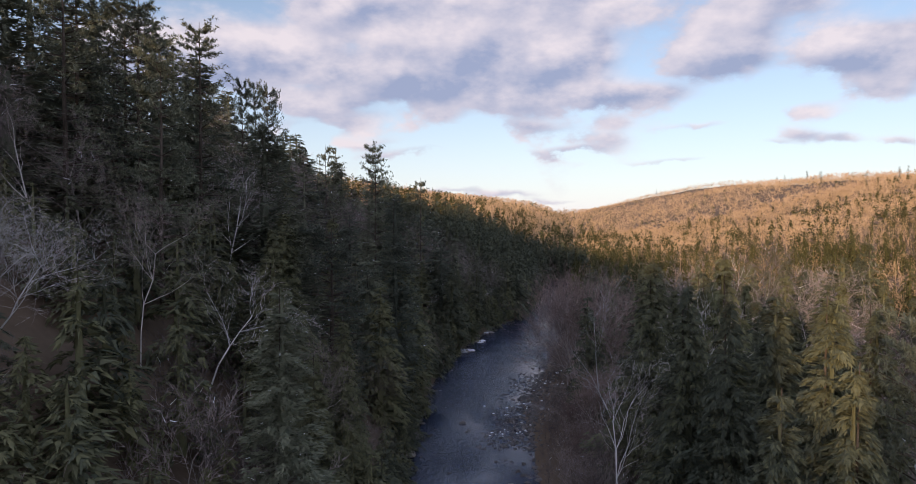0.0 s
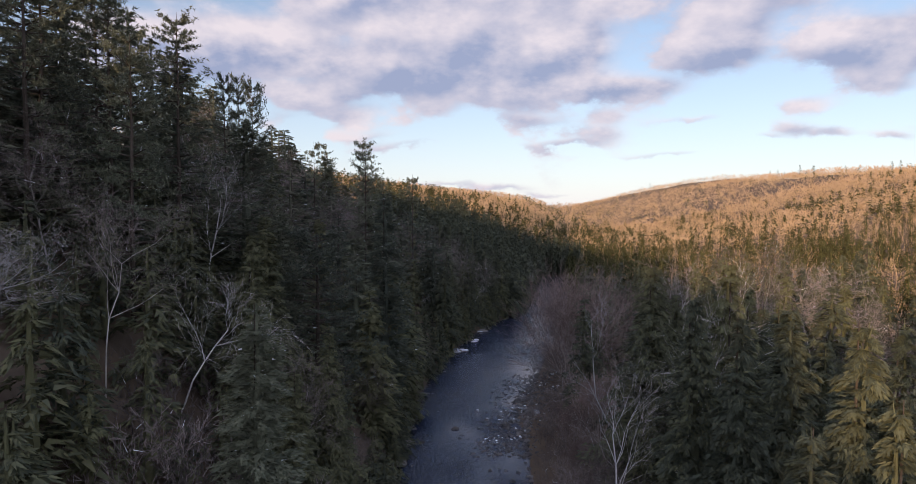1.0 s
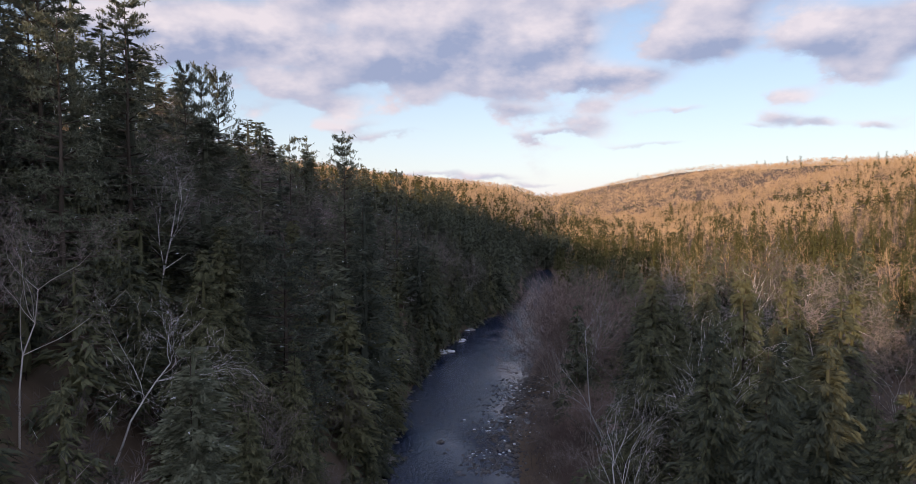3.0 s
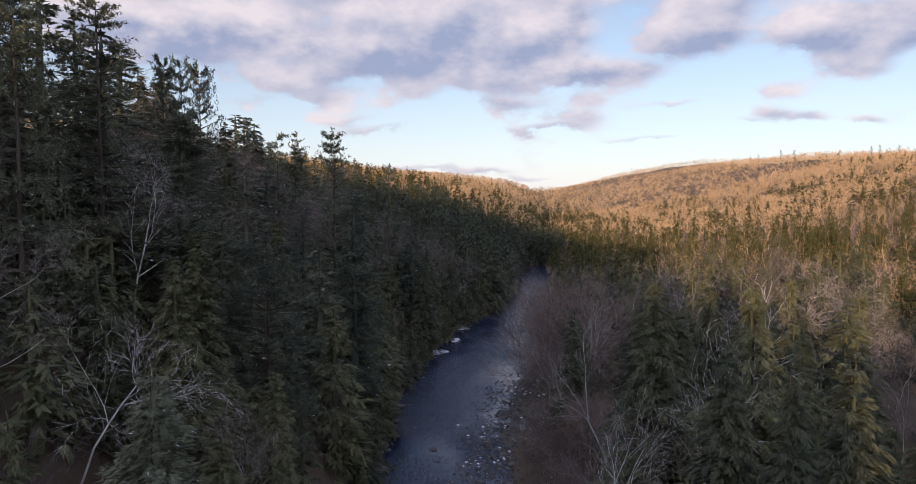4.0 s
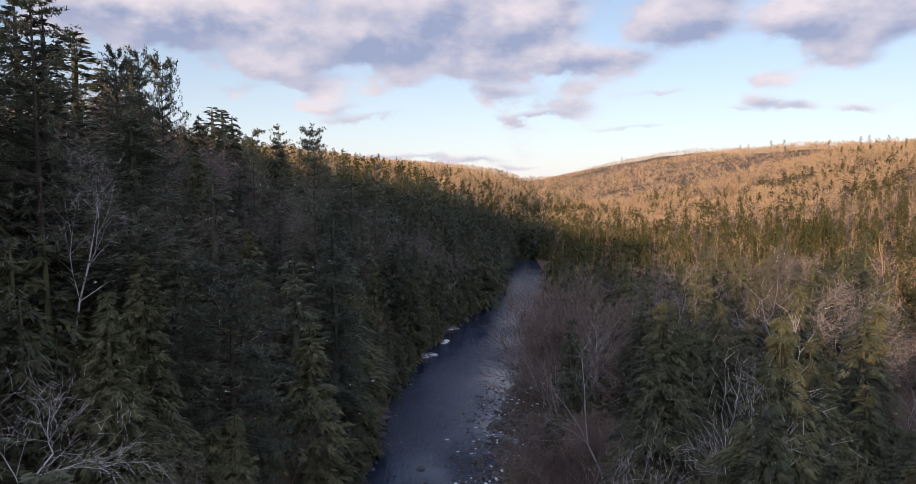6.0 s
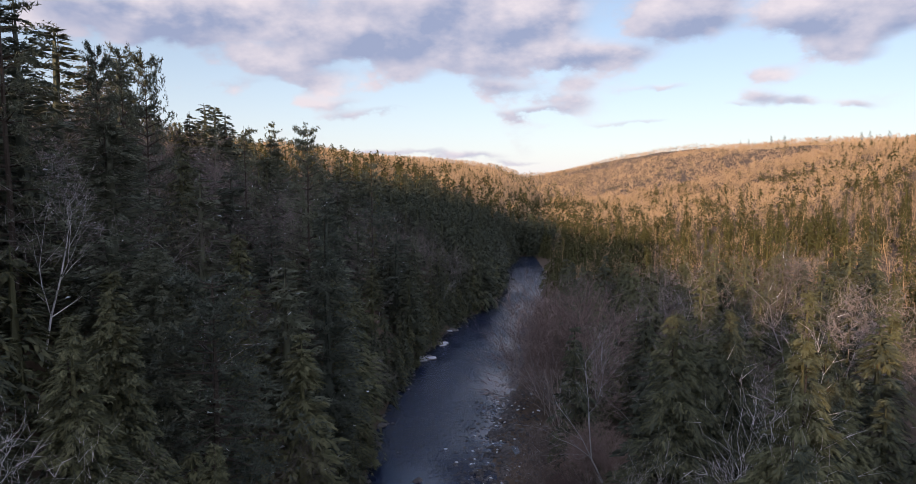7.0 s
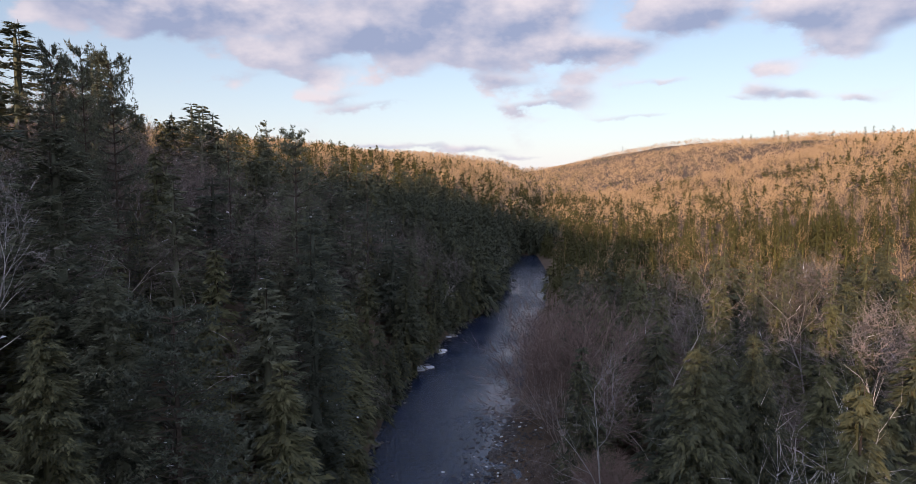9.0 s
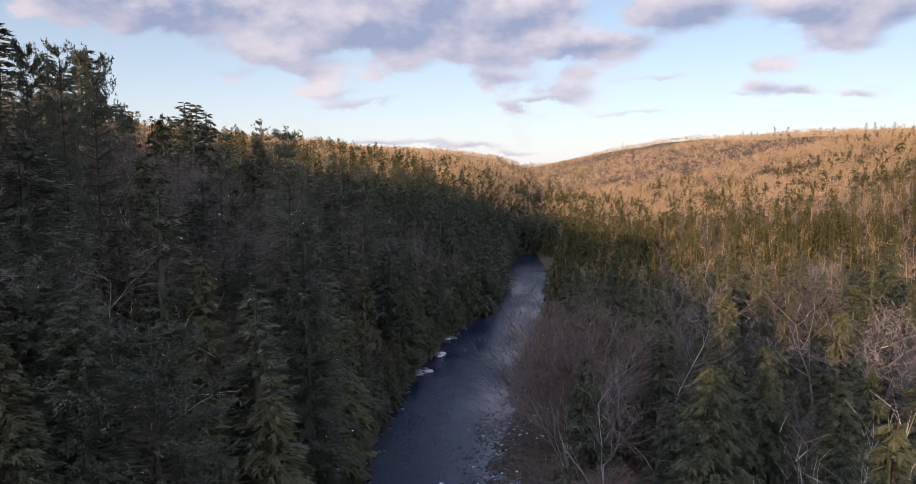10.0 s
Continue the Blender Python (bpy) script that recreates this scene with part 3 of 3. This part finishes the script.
STANDING += [
    ("snag", -19.8, 86.0, 35.0, 0, 1.0, 0),
    # lone pines on the far skyline
    ("pine_open", 927, 2975, 195, 0, 0.8, 0), ("pine_open", 988, 1975, 180, 1, 0.9, 0), ("pine_open", 820, 1600, 155, 2, 0.9, 0), ("pine_open", 711, 1300, 142, 3, 0.7, 0),
    ("pine_open", 739, 1300, 142, 4, 1.0, 0), ("pine_open", 796, 1150, 138, 1, 0.9, 0), ("pine_open", 812, 1150, 140, 0, 0.9, 0), ("pine_open", 830, 1125, 138, 2, 1.0, 0),
]
for kind, x, y, top, shape, wide, lean in STANDING:
    plant(kind, x, y, top - float(land(x, y)), 40 * shape, shape, wide, lean=lean, room=min(8.5, top * 0.3) if kind == "willow" else 8.0 if kind == "birch_wide" else 4.5 if kind.startswith("birch") else 3.0)


# ---- the woods on both banks ----
def wood(rng, x0, x1, y0, y1, gap, pick, broad=1.0):
    """Trees about gap metres apart; pick(x, y, rng) names the kind and the height, or None."""
    for gy in np.arange(y0, y1, gap):
        for gx in np.arange(x0, x1, gap):
            x, y = gx + rng.uniform(-0.42, 0.42) * gap, gy + rng.uniform(-0.42, 0.42) * gap
            kind = pick(x, y, rng)
            if kind and clear_of(x, y, gap * 0.55, 0.4 if kind[0] == "sapling" else 1.0):
                plant(kind[0], x, y, kind[1], rng.uniform(0, 360), int(rng.integers(0, 9)), rng.uniform(0.85, 1.15) * (broad if kind[0][:4] in ("heml", "pine") else 1))


def left_bank(x, y, rng):
    d = float(beside(x, y)[0])
    if d < 1.0 or d > 52 or (x > -15 and y < 50) or abs((x - 1) * 37 + (y - 18) * 22.8) / 43.5 < 5.2:
        return None
    near = "near" if y < 82 and d < 26 else "mid"
    r = rng.random()
    if y < 40 and d < 26:
        return "bare_near", rng.uniform(8, 12)
    if d < 5:
        return ("bare_" + near, rng.uniform(7, 13)) if r < 0.2 else ("hemlock_" + near, rng.uniform(14, 22))
    # bare trees stand in drifts among the evergreens
    drift = 0.42 + 0.30 * float(swell(x, y, 38, 8)) + 0.10 * float(smooth(10, 30, d))
    if r < drift:
        return "bare_" + near, rng.uniform(13, 19)
    if r < drift + (1 - drift) * 0.55:
        return "hemlock_" + near, rng.uniform(15, 24)
    return ("pine_young" if near == "near" and rng.random() > 0.4 else "pine_" + near), rng.uniform(18, 27)


def right_bank(x, y, rng):
    d = float(beside(x, y)[1])
    if d < 3 or d > 85 or (y < 44 and d < 6):
        return None
    # an opening round the pale birch
    if y < 72 and min(abs((x - 1) * 47.6 - (y - 18) * 20.8) / 52, abs((x - 2) * 38.6 - (y - 27) * 19.8) / 43.4) < 4.0:
        return None
    near = "near" if y < 88 and d < 34 else "mid"
    r = rng.random()
    if d < 8:
        return ("bare_" + near, rng.uniform(8, 14)) if r < 0.4 and y > 60 else None
    if d < 32 and y < 105:
        return ("hemlock_" + near, rng.uniform(19, 26)) if r < 0.88 else ("bare_" + near, rng.uniform(14, 20))
    if r < 0.62 + 0.25 * float(swell(x, y, 45, 9)):
        return "hemlock_" + near, rng.uniform(15, 23)
    return "bare_" + near, rng.uniform(12, 19)


def bank_shrubs(x, y, rng):
    dl, dr = (float(d) for d in beside(x, y))
    if 0.2 < dl < 5 or (1.0 < dr < 9 and not (dr < 4 and 108 < y < 140)):
        return "shrub", rng.uniform(2.5, 6.5)
    return None


def waterside(x, y, rng):
    d = float(beside(x, y)[0])
    return ("sapling", rng.uniform(6, 14)) if -1.0 < d < 2.6 and y > 60 else None


def understory(x, y, rng):
    d = float(beside(x, y)[0])
    return ("sapling", rng.uniform(6.0, 12.5)) if 4 < d < 40 and not (x > -15 and y < 50) else None


def low_growth(x, y, rng):
    dl, dr = (float(d) for d in beside(x, y))
    d = max(dl, dr)
    if d < 1 or d > 24 or (dl > 0 and y > 40):
        return None
    r = rng.random()
    if d < 3.5 or r < 0.25:
        return "shrub", rng.uniform(2.5, 5)
    return ("sapling", rng.uniform(5, 11)) if r < 0.7 else ("thicket", rng.uniform(6, 10))


def thickets(x, y, rng):
    dl, dr = (float(d) for d in beside(x, y))
    if 1 < dl < 14 and 40 < y < 62:
        return "thicket", rng.uniform(7, 13)
    if 1.5 < dr < 9 and 58 < y < 165 and not (dr < 2 and 108 < y < 132):
        return "thicket", rng.uniform(5, 9.5)
    return None


rng = np.random.default_rng(21)
wood(rng, -72, 40, 14, 235, 5.9, left_bank, 1.25)
wood(rng, 10, 160, 26, 205, 7.3, right_bank, 1.15)
wood(rng, -14, 60, 62, 380, 2.7, waterside)
wood(rng, -56, -8, 22, 112, 3.5, understory)
wood(rng, -32, 36, -24, 44, 3.6, low_growth)
wood(rng, -34, 40, 26, 166, 2.9, thickets)
wood(rng, -20, 75, 60, 200, 3.2, bank_shrubs)


# ---- far woods ----
def far_shape(rng, kind, pieces):
    """A distant tree one metre high: a rounded brush of twigs, or a ragged cone."""
    if kind == "bare" and pieces > 100:
        wood, fine = bare(rng, 15, 0.95, (5, 4, 3), 1, 0.035, 0.3, solid=1)
        return merged((wood[0] / 15, np.concatenate([wood[1][:, :3], wood[1][:, [0, 2, 3]]])), (fine[0] / 15, fine[1]))
    if kind == "bare":
        way = unit(rng.normal(0, 0.6, (pieces, 3)) + [0, 0, 0.45])
        base = way * (rng.uniform(0.1, 1, pieces)[:, None] ** 0.5) * [[0.34, 0.34, 0.42]] + [0, 0, 0.40]
        size = rng.uniform(0.12, 0.24, pieces)
        return blades(base, unit(way + rng.normal(0, 0.35, way.shape)), size, size * 0.17 * (40 / pieces) ** 0.4, rng, 1.5)
    if pieces > 100:
        (v, f), _ = hemlock(rng, 24, rng.uniform(5.6, 8.0), 46, 9, 3.2)
        return v / 24, f
    u = rng.uniform(0.05, 1, pieces) ** 0.8
    a = rng.uniform(0, 6.283, pieces)
    way = unit(np.stack([np.cos(a), np.sin(a), rng.uniform(-0.8, 0.2, pieces)], 1))
    base = np.stack([0 * u, 0 * u, u * 0.95], 1) + way * (0.17 * (1 - u) * rng.uniform(0, 1, pieces))[:, None]
    size = (0.15 * (1 - u) ** 0.6 + 0.06) * rng.uniform(0.7, 1.2, pieces) * min(1.4, (60 / pieces) ** 0.4)
    return blades(base, way, size, size * 0.50, rng, 0.6)


def far_wood(name, kind, rows, mat, label, seed):
    """All far trees of a kind as one woodland. rows: spots, heights and how many sprays each."""
    rng = np.random.default_rng(seed)
    vs, fs, n = [], [], 0
    for spots, heights, pieces in rows:
        shapes = [far_shape(rng, kind, pieces) for _ in range(12)]
        for (x, y), z, h in zip(spots, land(spots[:, 0], spots[:, 1]), heights):
            v, f = shapes[rng.integers(12)]
            a = rng.uniform(0, 6.283)
            c, s = math.cos(a), math.sin(a)
            w = h * rng.uniform(0.8, 1.2)
            vs.append(np.stack([(v[:, 0] * c - v[:, 1] * s) * w + x, (v[:, 0] * s + v[:, 1] * c) * w + y, v[:, 2] * h + z], 1))
            fs.append(f + n)
            n += len(v)
    ob = new(name, mesh_of(name, np.concatenate(vs), np.concatenate(fs), [mat]))
    return tagged(ob, label, "woodland", kind="stuff")


def far_spots(rng, y0, y1, gap):
    """Random spots in a stretch of the valley beyond the single trees, inside the widest view."""
    n = int((y1 - y0) * (1.55 * (y0 + y1) / 2) / gap**2)
    y = np.sqrt(rng.uniform(y0**2, y1**2, n))
    x = rng.uniform(-0.80, 0.84, n) * (y + 30)
    dl, dr = beside(x, y)
    near = ((dl > -1) & (dl < 50) & (y < 400)) | ((dr < 84) & (dr > -1) & (y < 206))
    keep = ((np.maximum(dl, dr) > 2.5) | (y > 432)) & ~near
    return np.stack([x, y], 1)[keep]


rng = np.random.default_rng(5)
brown, green = [], []
for step, (y0, y1, gap, pieces) in enumerate(((20, 480, 7.0, 150), (480, 1000, 9.0, 46), (1000, 1900, 13.0, 16), (1900, 3400, 22, 9))):
    spots = far_spots(rng, y0, y1, gap)
    dl, dr = beside(spots[:, 0], spots[:, 1])
    share = 0.04 + 0.10 * (1 - smooth(500, 1000, spots[:, 1])) + 0.45 * np.exp(-np.maximum(dl, dr) / 130) + 0.38 * np.maximum(swell(spots[:, 0], spots[:, 1], 150, 4), 0)
    share = share + 0.10 * ((dr > 0) & (dr < 150) & (spots[:, 1] > 215) & (spots[:, 1] < 560)) - 0.3 * smooth(700, 1100, spots[:, 1])
    leafy = rng.random(len(spots)) < np.clip(share, 0.03, 0.8)
    grow = (1 + 0.25 * step) ** 0.5
    brown.append((spots[~leafy], rng.uniform(9, 18, (~leafy).sum()) * grow, pieces))
    green.append((spots[leafy], rng.uniform(11, 19, leafy.sum()) * grow, int(pieces * 1.15)))
# hemlocks stand close along the left bank as far as the bend, and across it
y = rng.uniform(234, 400, 420)
x = np.interp(y, BANK_Y, BANK_L) - rng.uniform(-0.5, 52, 420)
bend = np.concatenate([np.stack([x, y], 1), np.stack([rng.uniform(46, 80, 70), rng.uniform(396, 416, 70)], 1)])
far_wood("bend_woods", "conifer", [(bend, rng.uniform(15, 22, len(bend)), 340)], HEMLOCK, "dark hemlock woods crowding the bend of the river", 70)
# unseen woods added behind, over the hill's left shoulder, to shade the right bank
y = rng.uniform(-170, 14, 300)
x = np.interp(y, BANK_Y, BANK_L) - rng.uniform(6, 100, 300)
green.append((np.stack([x, y], 1)[:170], rng.uniform(13, 20, 170), 420))
brown.append((np.stack([x, y], 1)[170:], rng.uniform(12, 17, 130), 60))
far_wood("far_woods_bare", "bare", brown, FAR_TWIGS, "brown leafless woods covering the far hillsides", 50)
far_wood("far_woods_evergreen", "conifer", green, FAR_NEEDLES, "yellowish green evergreens scattered through the far woods", 60)


# ---- rocks ----
def rock_mesh(name, mat, seed, flat=0.6, fine=2):
    """A worn boulder about one metre across."""
    bm = bmesh.new()
    bmesh.ops.create_icosphere(bm, subdivisions=fine, radius=0.5)
    for v in bm.verts:
        p = v.co.copy()
        v.co *= 1 + 0.35 * noise.noise(p * 1.7 + Vector((seed * 7.1, 0, 0))) + 0.14 * noise.noise(p * 4.5 + Vector((0, seed * 3.3, 0)))
        v.co.z *= flat
    me = bpy.data.meshes.new(name)
    bm.to_mesh(me)
    bm.free()
    me.materials.append(mat)
    return me


STONES = [rock_mesh("boulder", STONE, k, 0.55 + 0.1 * (k % 3)) for k in range(6)]
CAPS = [rock_mesh("snow_cap", SNOW, k, 0.50 + 0.1 * (k % 3)) for k in range(6)]


def boulder(x, y, z, wide, deep, tall, k, snowy):
    words = "grey river boulder capped with snow" if snowy else "wet grey-brown boulder in the river"
    top = tagged(new("boulder"), words, "rock", "rocks along the river")
    top.matrix_world = pose(x, y, z, 0, 0, 57 * k)
    body = new("stone", STONES[k % 6])
    body.scale, body.parent = (wide, deep, tall), top
    if snowy:
        cap = new("snow_cap", CAPS[k % 6])
        cap.scale, cap.location, cap.parent = (wide * 0.93, deep * 0.93, tall * 0.9), (0, 0, tall * 0.10), top
        tagged(cap, "thin white snow")


rng = np.random.default_rng(11)
boulder(0.9, 113.2, 0.05, 1.6, 1.3, 1.2, 1, False)
SNOWY = [(-0.8, 177.5, 7.0, 4.0, 14), (6.0, 191, 4.0, 3.5, 9), (9.3, 207, 2.5, 2.0, 4), (-4.5, 158, 2.2, 2.6, 5)]
for x, y, rx, ry, n in SNOWY:
    for k in range(n):
        w = rng.uniform(0.9, 2.8)
        boulder(x + rng.normal(0, rx * 0.4), y + rng.normal(0, ry * 0.5), 0.1, w * 1.3, w, w * 0.8, k, k % 4 > 0)
for k, (x, y, w) in enumerate(((-7.6, 118.5, 3.4), (-7.4, 106, 3.8), (-7.9, 112, 2.4), (-6.4, 126, 2.6), (-7.6, 97, 2.8), (-5.6, 134, 2.0))):
    boulder(x, y, 0.3, w, w * 0.8, w * 0.5, k, False)


def pebbles(name, spots, sizes, seed, label, mat):
    """Cobbles too small to tell apart, as one layer."""
    rng = np.random.default_rng(seed)
    bm = bmesh.new()
    bmesh.ops.create_icosphere(bm, subdivisions=1, radius=0.5)
    v0 = np.array([v.co[:] for v in bm.verts])
    f0 = np.array([[v.index for v in f.verts] for f in bm.faces])
    bm.free()
    vs, fs = [], []
    for k, ((x, y), w) in enumerate(zip(spots, sizes)):
        v = v0 * rng.uniform(0.75, 1.25, v0.shape) * w * [1, rng.uniform(0.6, 1), 0.6]
        a = rng.uniform(0, 6.283)
        c, s = math.cos(a), math.sin(a)
        z = max(float(land(x, y)), -0.12)
        vs.append(np.stack([v[:, 0] * c - v[:, 1] * s + x, v[:, 0] * s + v[:, 1] * c + y, v[:, 2] + z], 1))
        fs.append(f0 + k * len(v0))
    ob = new(name, mesh_of(name, np.concatenate(vs), np.concatenate(fs), [mat]))
    return tagged(ob, label, "stones", kind="stuff")


along = rng.uniform(100, 152, 3000)
across = 12.6 + (along - 122) * 0.24 + rng.normal(0, 2.8, 3000)
pebbles("bar_cobbles", np.stack([across, along], 1), rng.uniform(0.2, 0.95, 3000) ** 1.4, 3, "pale grey cobbles on a low gravel bar", COBBLE)
along = rng.uniform(84, 300, 900)
edge = np.where(rng.random(900) < 0.45, np.interp(along, BANK_Y, BANK_L) + rng.exponential(0.8, 900), np.interp(along, BANK_Y, BANK_R) - rng.exponential(1.3, 900))
pebbles("shore_stones", np.stack([edge, along], 1), rng.uniform(0.25, 1.3, 900) ** 1.4, 4, "wet dark stones along the water's edge", STONE)
